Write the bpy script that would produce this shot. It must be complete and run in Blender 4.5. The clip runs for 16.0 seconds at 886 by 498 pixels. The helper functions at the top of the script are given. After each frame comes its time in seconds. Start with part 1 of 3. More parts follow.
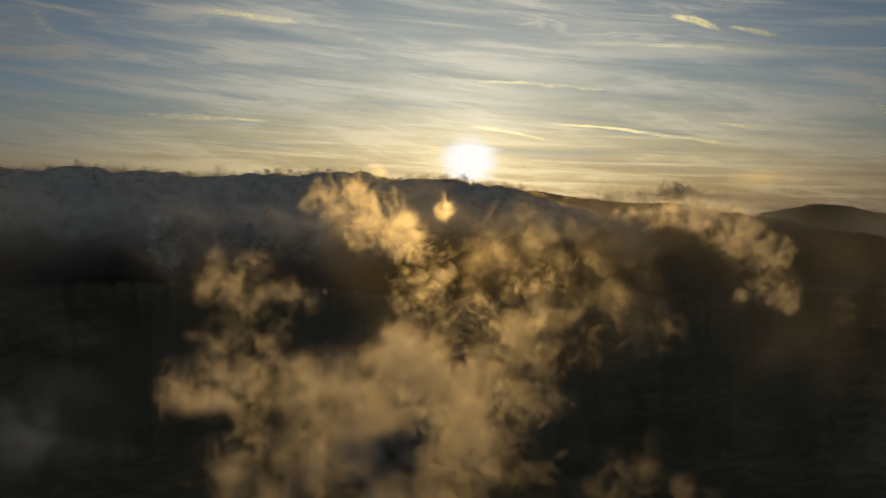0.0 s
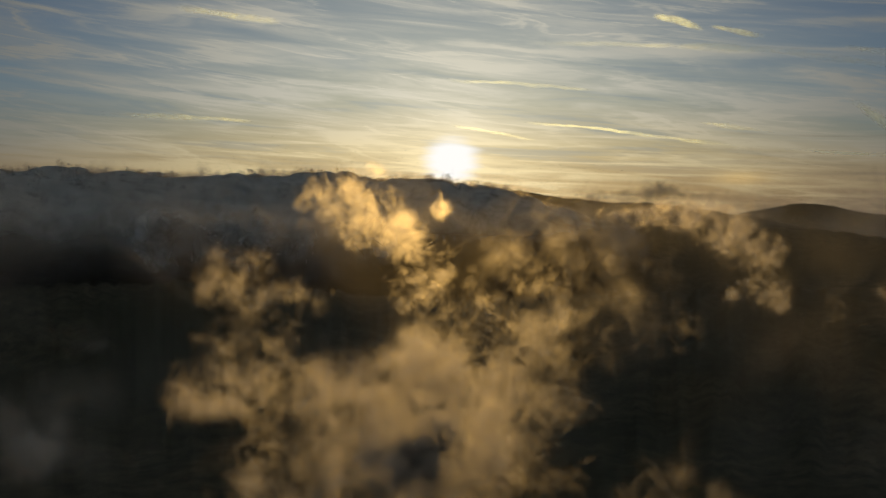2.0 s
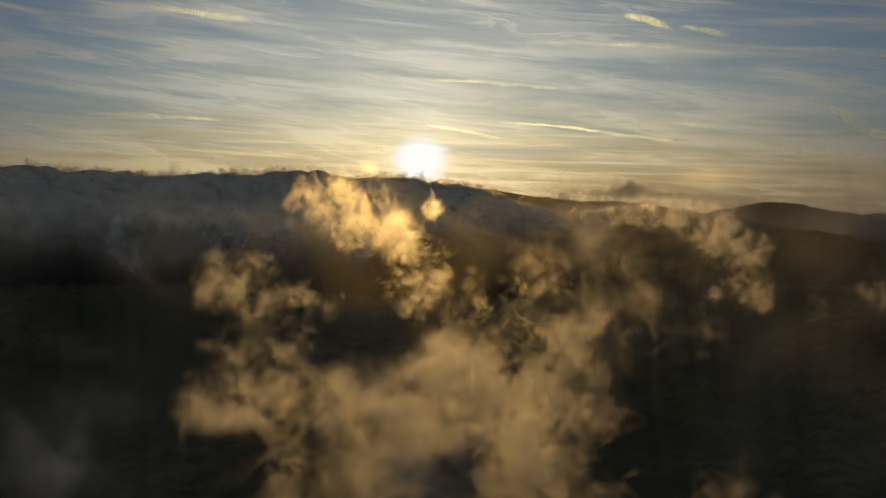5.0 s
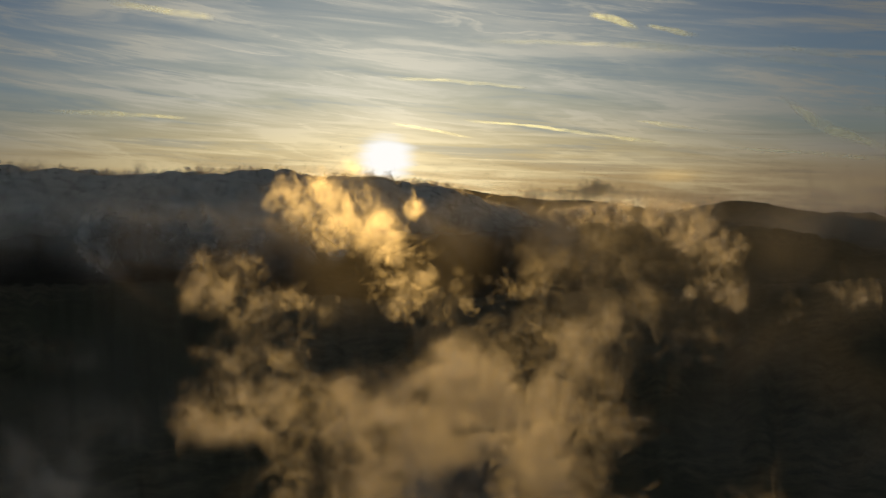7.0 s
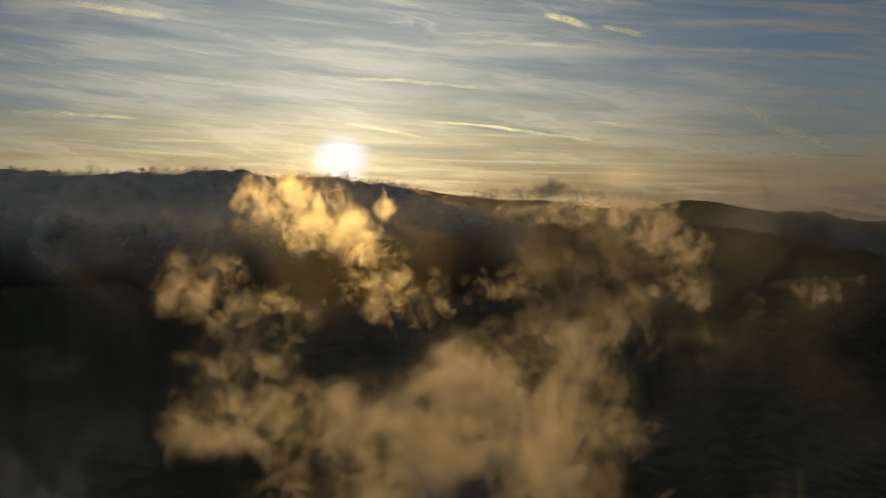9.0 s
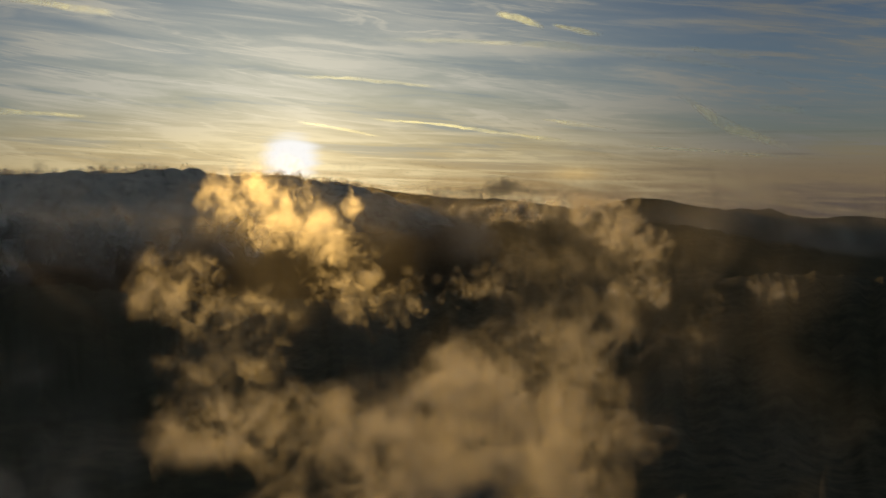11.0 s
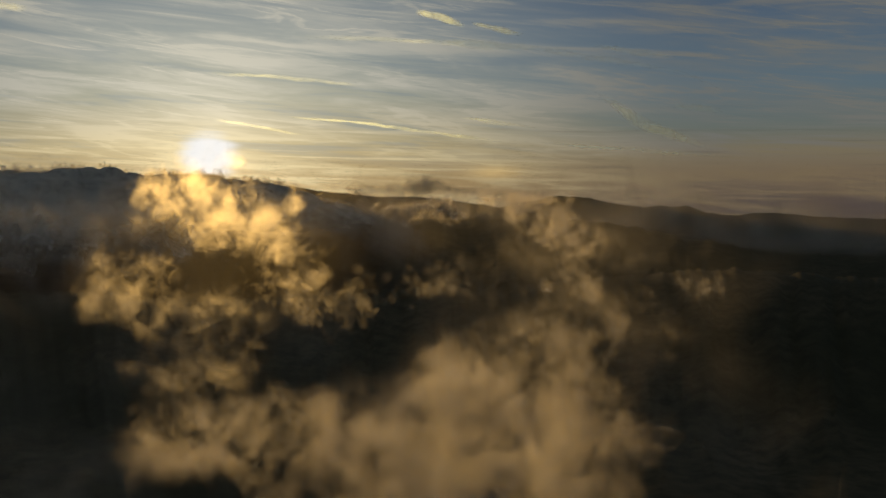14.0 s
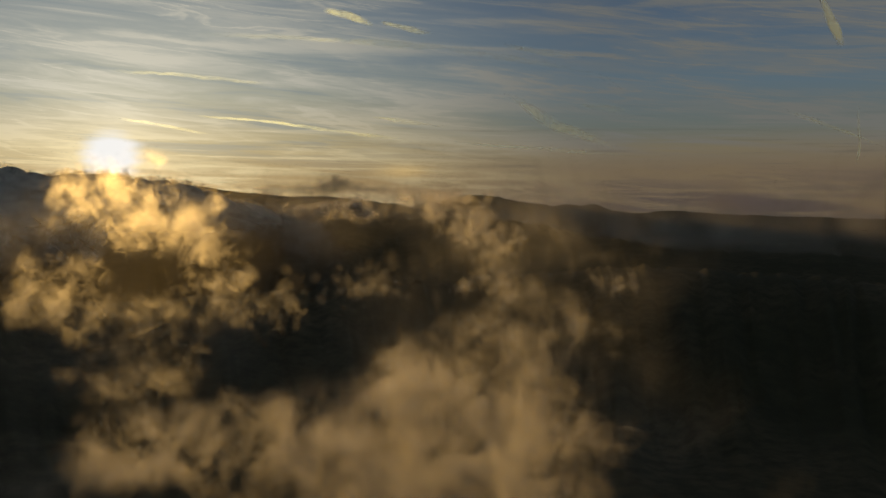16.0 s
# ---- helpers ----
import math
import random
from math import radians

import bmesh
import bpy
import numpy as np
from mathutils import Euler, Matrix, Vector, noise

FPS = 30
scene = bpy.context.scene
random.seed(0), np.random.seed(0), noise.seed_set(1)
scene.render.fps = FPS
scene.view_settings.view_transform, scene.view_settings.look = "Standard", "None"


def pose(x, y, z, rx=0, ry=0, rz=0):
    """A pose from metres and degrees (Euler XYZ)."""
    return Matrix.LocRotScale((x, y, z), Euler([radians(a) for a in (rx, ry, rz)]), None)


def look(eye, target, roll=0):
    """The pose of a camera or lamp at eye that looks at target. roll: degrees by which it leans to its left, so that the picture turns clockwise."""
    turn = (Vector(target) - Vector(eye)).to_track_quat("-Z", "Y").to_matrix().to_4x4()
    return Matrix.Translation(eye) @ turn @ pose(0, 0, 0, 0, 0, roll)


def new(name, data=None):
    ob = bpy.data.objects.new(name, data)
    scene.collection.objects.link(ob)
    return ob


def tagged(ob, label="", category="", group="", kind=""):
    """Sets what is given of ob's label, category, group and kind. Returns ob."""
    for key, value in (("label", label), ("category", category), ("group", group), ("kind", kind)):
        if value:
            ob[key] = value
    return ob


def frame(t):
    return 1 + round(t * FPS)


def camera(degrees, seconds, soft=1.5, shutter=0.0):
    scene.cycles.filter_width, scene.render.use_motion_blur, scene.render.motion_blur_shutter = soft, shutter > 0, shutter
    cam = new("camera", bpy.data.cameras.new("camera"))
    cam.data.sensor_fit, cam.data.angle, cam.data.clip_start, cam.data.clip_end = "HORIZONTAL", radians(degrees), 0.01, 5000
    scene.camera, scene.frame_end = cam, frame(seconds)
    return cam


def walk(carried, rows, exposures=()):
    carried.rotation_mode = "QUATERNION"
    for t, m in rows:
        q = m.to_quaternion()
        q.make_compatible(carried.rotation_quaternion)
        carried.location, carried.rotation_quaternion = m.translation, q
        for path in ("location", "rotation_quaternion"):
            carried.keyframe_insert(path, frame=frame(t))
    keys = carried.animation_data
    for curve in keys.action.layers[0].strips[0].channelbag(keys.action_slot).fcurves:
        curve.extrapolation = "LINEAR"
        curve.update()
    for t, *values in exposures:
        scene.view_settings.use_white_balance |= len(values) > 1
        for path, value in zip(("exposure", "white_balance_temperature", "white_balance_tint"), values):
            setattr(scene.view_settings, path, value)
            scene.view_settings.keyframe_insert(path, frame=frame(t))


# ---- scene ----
cam = camera(43.0, 16.0)

# seconds, east, north, up, heading, tilt, lean
PATH = [
    (0.0, -0.00, 0.00, 260.00, 0.000, -2.278, 0.324),
    (0.5, -1.09, 1.14, 259.89, 0.223, -2.276, 0.299),
    (1.0, -2.19, 2.28, 259.80, 0.469, -2.273, 0.268),
    (1.5, -3.29, 3.42, 259.72, 0.680, -2.272, 0.248),
    (2.0, -4.38, 4.56, 259.67, 0.904, -2.272, 0.234),
    (2.5, -5.49, 5.71, 259.66, 1.172, -2.274, 0.211),
    (3.0, -6.58, 6.84, 259.65, 1.444, -2.284, 0.209),
    (3.5, -7.69, 7.97, 259.63, 1.742, -2.291, 0.191),
    (4.0, -8.77, 9.10, 259.60, 1.986, -2.293, 0.181),
    (6.5, -14.38, 15.47, 260.05, 3.611, -2.379, 0.131),
    (7.0, -15.47, 16.80, 260.03, 4.199, -2.379, 0.133),
    (7.5, -16.58, 18.13, 260.00, 4.779, -2.359, 0.079),
    (8.0, -17.71, 19.46, 259.94, 5.394, -2.352, 0.043),
    (8.5, -18.82, 20.79, 259.86, 5.973, -2.356, 0.004),
    (9.0, -19.92, 22.09, 259.78, 6.500, -2.359, -0.035),
    (11.5, -25.08, 28.19, 259.58, 9.619, -2.461, -0.202),
    (12.0, -26.01, 29.22, 259.51, 10.258, -2.476, -0.238),
    (12.5, -27.00, 30.22, 259.43, 10.920, -2.498, -0.270),
    (13.0, -27.98, 31.19, 259.35, 11.551, -2.504, -0.299),
    (13.5, -29.00, 32.14, 259.31, 12.265, -2.516, -0.339),
    (14.0, -30.02, 33.09, 259.30, 13.034, -2.535, -0.388),
    (14.5, -31.01, 34.04, 259.28, 13.892, -2.548, -0.447),
    (15.0, -31.96, 34.96, 259.24, 15.050, -2.564, -0.472),
    (15.5, -32.91, 35.88, 259.21, 16.303, -2.586, -0.548),
    (16.0, -33.84, 36.80, 259.22, 17.665, -2.615, -0.611),
]


def aim(x, y, z, heading, tilt, lean):
    h, p = radians(heading), radians(tilt)
    way = Vector((math.sin(h) * math.cos(p), math.cos(h) * math.cos(p), math.sin(p)))
    return look((x, y, z), Vector((x, y, z)) + way * 100, lean)


walk(cam, [(t, aim(*row)) for t, *row in PATH], [(0.0, 0.02), (9.0, 0.0), (12.0, -0.06), (16.0, -0.12)])

# ---- world and sun ----
SUN_AZ, SUN_EL = 1.3, 2.2
LAMP_EL = 2.7
scene.cycles.transparent_max_bounces = 128
scene.cycles.max_bounces, scene.cycles.diffuse_bounces, scene.cycles.transmission_bounces = 3, 2, 2


class Nodes:
    """Short hand for building node trees."""

    def __init__(self, tree):
        self.tree = tree
        tree.nodes.clear()

    def add(self, kind, ins=None, **attrs):
        n = self.tree.nodes.new(kind)
        for k, v in attrs.items():
            setattr(n, k, v)
        for k, v in (ins or {}).items():
            self.put(n.inputs[k], v)
        return n

    def put(self, socket, v):
        if isinstance(v, bpy.types.NodeSocket):
            self.tree.links.new(v, socket)
        else:
            socket.default_value = v

    def math(self, op, a, b=0.0, c=0.0, clamp=False):
        n = self.add("ShaderNodeMath", operation=op, use_clamp=clamp)
        for i, v in enumerate((a, b, c)):
            self.put(n.inputs[i], v)
        return n.outputs[0]

    def vmath(self, op, a, b=(0, 0, 0)):
        n = self.add("ShaderNodeVectorMath", operation=op)
        self.put(n.inputs[0], a)
        self.put(n.inputs[1], b)
        return n.outputs["Value"] if op in ("DOT_PRODUCT", "LENGTH") else n.outputs[0]

    def step(self, v, lo, hi, to0=0.0, to1=1.0, kind="SMOOTHSTEP"):
        n = self.add("ShaderNodeMapRange", interpolation_type=kind)
        for i, s in enumerate((v, lo, hi, to0, to1)):
            self.put(n.inputs[i], s)
        return n.outputs[0]

    def mix(self, f, a, b, how="MIX"):
        n = self.add("ShaderNodeMix", data_type="RGBA", blend_type=how)
        self.put(n.inputs[0], f)
        self.put(n.inputs[6], a if isinstance(a, bpy.types.NodeSocket) else (*a, 1))
        self.put(n.inputs[7], b if isinstance(b, bpy.types.NodeSocket) else (*b, 1))
        return n.outputs[2]

    def ramp(self, f, stops):
        n = self.add("ShaderNodeValToRGB")
        e = n.color_ramp.elements
        while len(e) < len(stops):
            e.new(0.5)
        for s, (p, c) in zip(e, stops):
            s.position, s.color = p, (*c, 1)
        self.put(n.inputs[0], f)
        return n.outputs[0]

    def noise(self, vec, scale, detail=4.0, rough=0.55, warp=0.0):
        n = self.add("ShaderNodeTexNoise", {"Scale": scale, "Detail": detail, "Roughness": rough, "Distortion": warp})
        self.put(n.inputs["Vector"], vec)
        return n.outputs[0]


def bearing(az, el):
    a, e = radians(az), radians(el)
    return Vector((math.sin(a) * math.cos(e), math.cos(a) * math.cos(e), math.sin(e)))


def at(az, el, dist):
    """A place at a bearing and a climb, in degrees, from where the flight begins."""
    return Vector((0, 0, 260)) + bearing(az, el) * dist


world = bpy.data.worlds.new("sky")
scene.world = world
world.use_nodes = True
w = Nodes(world.node_tree)
gen = w.add("ShaderNodeTexCoord").outputs["Generated"]
sep = w.add("ShaderNodeSeparateXYZ", {0: gen})
sx, sy, sz = sep.outputs
up = w.math("ARCSINE", sz)
side = w.math("ARCTAN2", sx, sy)
away = w.math("ARCCOSINE", w.vmath("DOT_PRODUCT", gen, tuple(bearing(SUN_AZ, SUN_EL))))
upn = w.math("MULTIPLY_ADD", up, 2.5, 0.1, clamp=True)          # -0.04 .. 0.36 rad
near_sky = w.ramp(upn, [(0.0, (0.20, 0.12, 0.05)), (0.13, (0.42, 0.27, 0.10)), (0.22, (0.48, 0.385, 0.20)), (0.32, (0.36, 0.36, 0.28)), (0.42, (0.29, 0.325, 0.31)), (0.60, (0.22, 0.26, 0.29)), (1.0, (0.15, 0.18, 0.23))])
far_sky = w.ramp(upn, [(0.0, (0.04, 0.034, 0.038)), (0.10, (0.085, 0.066, 0.06)), (0.15, (0.16, 0.12, 0.08)), (0.20, (0.185, 0.155, 0.10)), (0.25, (0.13, 0.15, 0.135)), (0.34, (0.105, 0.15, 0.18)), (0.48, (0.08, 0.12, 0.17)), (0.65, (0.042, 0.07, 0.125)), (1.0, (0.026, 0.042, 0.088))])
spread = w.step(away, 0.03, 0.45, 1.0, 0.0)
clear = w.mix(spread, far_sky, near_sky)
# high cloud, drawn out along the wind
lean = w.math("MULTIPLY_ADD", side, 0.10, up)
flat = w.add("ShaderNodeCombineXYZ", {0: side, 1: w.math("MULTIPLY", lean, 7.0), 2: 0.0}).outputs[0]
wide = w.noise(flat, 5.0, 5.0, 0.55, 0.6)
fine = w.noise(flat, 11.0, 6.0, 0.58, 0.8)
low = w.step(up, 0.10, 0.03)
flat2 = w.add("ShaderNodeCombineXYZ", {0: side, 1: w.math("MULTIPLY", w.math("MULTIPLY_ADD", side, 0.025, up), 30.0), 2: 3.0}).outputs[0]
bands = w.noise(flat2, 7.0, 5.0, 0.6, 0.3)
veil = w.math("MULTIPLY", w.step(wide, 0.40, 0.68), w.step(fine, 0.30, 0.75, 0.35, 1.0))
flat3 = w.add("ShaderNodeCombineXYZ", {0: side, 1: w.math("MULTIPLY", w.math("MULTIPLY_ADD", side, 0.09, up), 13.0), 2: 7.0}).outputs[0]
hair = w.noise(flat3, 5.0, 7.0, 0.58, 0.9)
# blue gaps between the streaks
gap = w.math("MULTIPLY", w.step(hair, 0.50, 0.36), w.step(up, 0.015, 0.06))
clear = w.mix(w.math("MULTIPLY", gap, 0.55), clear, w.mix(spread, far_sky, (0.19, 0.245, 0.275)))
veil = w.math("ADD", veil, w.math("MULTIPLY", w.step(hair, 0.47, 0.68), 0.75), clamp=True)
veil = w.math("ADD", veil, w.math("MULTIPLY", w.step(bands, 0.5, 0.72), low), clamp=True)
# long combed fibres of ice
flat4 = w.add("ShaderNodeCombineXYZ", {0: side, 1: w.math("MULTIPLY", w.math("MULTIPLY_ADD", side, 0.13, up), 11.0), 2: 11.0}).outputs[0]
fold = w.math("ABSOLUTE", w.math("SUBTRACT", w.noise(flat4, 6.0, 4.0, 0.55, 0.5), 0.5))
fibre = w.math("MULTIPLY", w.step(fold, 0.035, 0.0), w.step(wide, 0.38, 0.6))
veil = w.math("ADD", veil, w.math("MULTIPLY", fibre, 0.5), clamp=True)
cirrus = w.mix(spread, w.mix(w.step(up, 0.055, 0.02), (0.165, 0.165, 0.15), (0.18, 0.135, 0.08)), w.mix(low, (0.56, 0.54, 0.46), (0.76, 0.62, 0.34)))
sky = w.mix(w.math("MULTIPLY", veil, 0.85), clear, cirrus)
dim = w.step(bands, 0.46, 0.26)
sky = w.mix(w.math("MULTIPLY", w.math("MULTIPLY", dim, low), 0.45), sky, w.mix(spread, (0.07, 0.065, 0.06), (0.28, 0.22, 0.12)))
halo = w.math("EXPONENT", w.math("MULTIPLY", away, -11.0))
sky = w.mix(1.0, sky, w.mix(halo, (0, 0, 0), (0.40, 0.34, 0.22)), "ADD")
# the sun's glare, cut into flat streaks by the high cloud
gx = w.math("SUBTRACT", side, radians(SUN_AZ))
gy = w.math("SUBTRACT", up, radians(SUN_EL))
glare = w.math("SQRT", w.math("ADD", w.math("MULTIPLY", gx, gx), w.math("MULTIPLY", w.math("MULTIPLY", gy, gy), 1.35)))
disc = w.step(w.math("MULTIPLY_ADD", w.math("SUBTRACT", bands, 0.5), 0.020, glare), 0.031, 0.013)
sky = w.mix(disc, sky, (1.0, 0.98, 0.94))
# a mock sun beside the real one
da = w.math("DIVIDE", w.math("SUBTRACT", side, radians(15.7)), 0.022)
de = w.math("DIVIDE", w.math("SUBTRACT", up, radians(1.35)), 0.0055)
mock = w.math("EXPONENT", w.math("MULTIPLY", w.math("ADD", w.math("MULTIPLY", da, da), w.math("MULTIPLY", de, de)), -1.0))
sky = w.mix(1.0, sky, w.mix(mock, (0, 0, 0), (0.22, 0.14, 0.04)), "ADD")
# overhead, out of the view, the open evening sky takes over
dome = w.add("ShaderNodeTexSky", sky_type="NISHITA", sun_disc=False, sun_elevation=radians(LAMP_EL), sun_rotation=radians(SUN_AZ))
high = w.mix(1.0, dome.outputs[0], (0.19, 0.15, 0.117), "MULTIPLY")
sky = w.mix(w.step(up, 0.30, 0.60), sky, high)
w.add("ShaderNodeOutputWorld", {0: w.add("ShaderNodeBackground", {0: sky, 1: 1.0}).outputs[0]})

sun = new("sun", bpy.data.lights.new("sun", "SUN"))
sun.data.energy, sun.data.angle, sun.data.color = 1.75, radians(1.0), (1.0, 0.57, 0.15)
sun.matrix_world = look(bearing(SUN_AZ, LAMP_EL) * 1000, (0, 0, 0))


# ---- materials ----
def material(name):
    m = bpy.data.materials.new(name)
    m.use_nodes = True
    return m, Nodes(m.node_tree)


def vapour(name, grain, thick, torn=1.5, tint=(0.95, 0.95, 0.95), ahead_share=0.09, back_share=0.07, detail=5.0, spread=0.75, bright=0.9):
    """Drops in the air, torn by the wind at the scale of grain: most of the light goes on through them."""
    m, n = material(name)
    fall = n.add("ShaderNodeAttribute", attribute_name="fall").outputs["Fac"]
    full = n.add("ShaderNodeAttribute", attribute_name="fullness").outputs["Fac"]
    # shading normal set by hand, apart from how each scrap truly faces
    out = n.add("ShaderNodeAttribute", attribute_name="shade_normal").outputs["Vector"]
    where = n.add("ShaderNodeTexCoord").outputs["Object"]
    shred = n.noise(where, 1 / grain, detail, 0.6, 1.0)
    a = n.math("MULTIPLY", n.step(fall, 0.0, 1.0), n.step(shred, 0.52 - 0.22 / torn, 0.52 + 0.28 / torn))
    a = n.math("MULTIPLY", a, n.math("MULTIPLY", full, thick), clamp=True)
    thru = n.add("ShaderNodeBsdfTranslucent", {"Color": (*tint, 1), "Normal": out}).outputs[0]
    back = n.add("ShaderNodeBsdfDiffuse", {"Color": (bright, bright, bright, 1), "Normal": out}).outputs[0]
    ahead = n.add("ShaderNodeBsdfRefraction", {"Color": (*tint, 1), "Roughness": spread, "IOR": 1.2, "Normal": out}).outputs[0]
    body = n.add("ShaderNodeMixShader", {0: back_share, 1: thru, 2: back}).outputs[0]
    body = n.add("ShaderNodeMixShader", {0: ahead_share, 1: body, 2: ahead}).outputs[0]
    air = n.add("ShaderNodeBsdfTransparent").outputs[0]
    n.add("ShaderNodeOutputMaterial", {0: n.add("ShaderNodeMixShader", {0: a, 1: air, 2: body}).outputs[0]})
    return m


def billow_mat(name, through_light):
    m, n = material(name)
    where = n.add("ShaderNodeTexCoord").outputs["Object"]
    f = n.noise(where, 0.03, 6.0, 0.6, 0.4)
    # greyer than white cloud: the bank's shade is put into this colour
    c = n.mix(n.step(f, 0.3, 0.7), (0.42, 0.42, 0.42), (0.54, 0.53, 0.52))
    bump = n.add("ShaderNodeBump", {"Strength": 0.25, "Distance": 6.0, "Height": f}).outputs[0]
    back = n.add("ShaderNodeBsdfDiffuse", {"Color": c, "Normal": bump}).outputs[0]
    thru = n.add("ShaderNodeBsdfTranslucent", {"Color": c, "Normal": bump}).outputs[0]
    body = n.add("ShaderNodeMixShader", {0: through_light, 1: back, 2: thru}).outputs[0]
    # the cloud dissolves towards its base
    fall = n.add("ShaderNodeAttribute", attribute_name="fall").outputs["Fac"]
    solid = n.step(n.math("MULTIPLY_ADD", n.math("SUBTRACT", n.noise(where, 0.012, 4.0), 0.5), 0.7, fall), 0.0, 1.0)
    air = n.add("ShaderNodeBsdfTransparent").outputs[0]
    n.add("ShaderNodeOutputMaterial", {0: n.add("ShaderNodeMixShader", {0: solid, 1: air, 2: body}).outputs[0]})
    return m


def land_mat():
    m, n = material("wooded hills")
    where = n.add("ShaderNodeTexCoord").outputs["Object"]
    a = n.noise(where, 0.004, 5.0, 0.6)
    b = n.noise(where, 0.05, 6.0, 0.65)
    c = n.mix(n.step(a, 0.35, 0.65), (0.042, 0.048, 0.032), (0.09, 0.08, 0.056))
    c = n.mix(n.step(b, 0.3, 0.7), c, (0.038, 0.042, 0.03))
    bump = n.add("ShaderNodeBump", {"Strength": 0.06, "Distance": 8.0, "Height": b}).outputs[0]
    n.add("ShaderNodeOutputMaterial", {0: n.add("ShaderNodeBsdfPrincipled", {"Base Color": c, "Roughness": 0.95, "Specular IOR Level": 0.1, "Normal": bump}).outputs[0]})
    return m


NEAR, MIDDLE = vapour("near vapour", 6.0, 0.26, 2.1, detail=6.0), vapour("middle vapour", 11.0, 0.30, 2.0, detail=6.0)
FULL = vapour("full vapour", 4.8, 0.25, 1.75, detail=6.0)
MIST = vapour("thin mist", 200.0, 0.031, 0.5, detail=1.0)
# blue tint stands in for whiter light up high than the lamp gives
TRAIL = vapour("ice trail", 160.0, 1.7, 0.55, (0.62, 0.85, 1.0), ahead_share=0.5, back_share=0.1, spread=1.0)
BILLOW, LAND = billow_mat("billowing cloud", 0.05), land_mat()
# these throw more light back; for the grey ones shade is in the material
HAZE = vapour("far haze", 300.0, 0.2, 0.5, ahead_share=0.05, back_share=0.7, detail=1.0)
# greyed below white cloud so the bank and cap read as shaded
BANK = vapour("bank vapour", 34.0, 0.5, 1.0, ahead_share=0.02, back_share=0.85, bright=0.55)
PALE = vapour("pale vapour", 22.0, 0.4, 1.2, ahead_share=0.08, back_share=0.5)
# shaded copies of the vapour for the tongue and the low shreds
SHADED = vapour("shaded vapour", 24.0, 0.5, 1.3, ahead_share=0.01, back_share=0.9)
LOW = vapour("low shaded vapour", 7.0, 0.28, 1.6, ahead_share=0.0, back_share=0.9)


# ---- shapes ----
def lattice(p, seed):
    """Smooth value noise, -1 to 1, at an array of places."""
    i = np.floor(p).astype(np.int64)
    f = p - i
    f = f * f * f * (f * (f * 6 - 15) + 10)
    total = np.zeros(len(p))
    for dx in (0, 1):
        for dy in (0, 1):
            for dz in (0, 1):
                h = (i[:, 0] + dx) * 374761393 + (i[:, 1] + dy) * 668265263 + (i[:, 2] + dz) * 2147483647 + seed * 1274126177
                h = (h ^ (h >> 13)) * 1274126177 & 0x7FFFFFFF
                h = (h ^ (h >> 16)) & 0xFFFF
                wx = f[:, 0] if dx else 1 - f[:, 0]
                wy = f[:, 1] if dy else 1 - f[:, 1]
                wz = f[:, 2] if dz else 1 - f[:, 2]
                total += wx * wy * wz * (h / 32767.5 - 1)
    return total


def fbm(p, size, seed=0, octaves=4, gain=0.55):
    v, a, q = np.zeros(len(p)), 1.0, p / size
    for k in range(octaves):
        v += a * lattice(q + 17.3 * k, seed + k)
        q, a = q * 2.07, a * gain
    return v


def mesh_of(name, verts, faces, mat, smooth=True):
    me = bpy.data.meshes.new(name)
    n, k = len(faces), faces.shape[1]
    me.vertices.add(len(verts))
    me.vertices.foreach_set("co", np.ascontiguousarray(verts, np.float32).ravel())
    me.loops.add(n * k)
    me.loops.foreach_set("vertex_index", np.ascontiguousarray(faces, np.int32).ravel())
    me.polygons.add(n)
    me.polygons.foreach_set("loop_start", np.arange(0, n * k, k, dtype=np.int32))
    me.polygons.foreach_set("use_smooth", np.full(n, smooth))
    me.update(calc_edges=True)
    me.materials.append(mat)
    return me


# set shading directions: they decide how bright or dim each vapour looks
DOWNSUN = -np.array(bearing(SUN_AZ, LAMP_EL)) * 0.9
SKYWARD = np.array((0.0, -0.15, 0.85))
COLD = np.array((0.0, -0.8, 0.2))


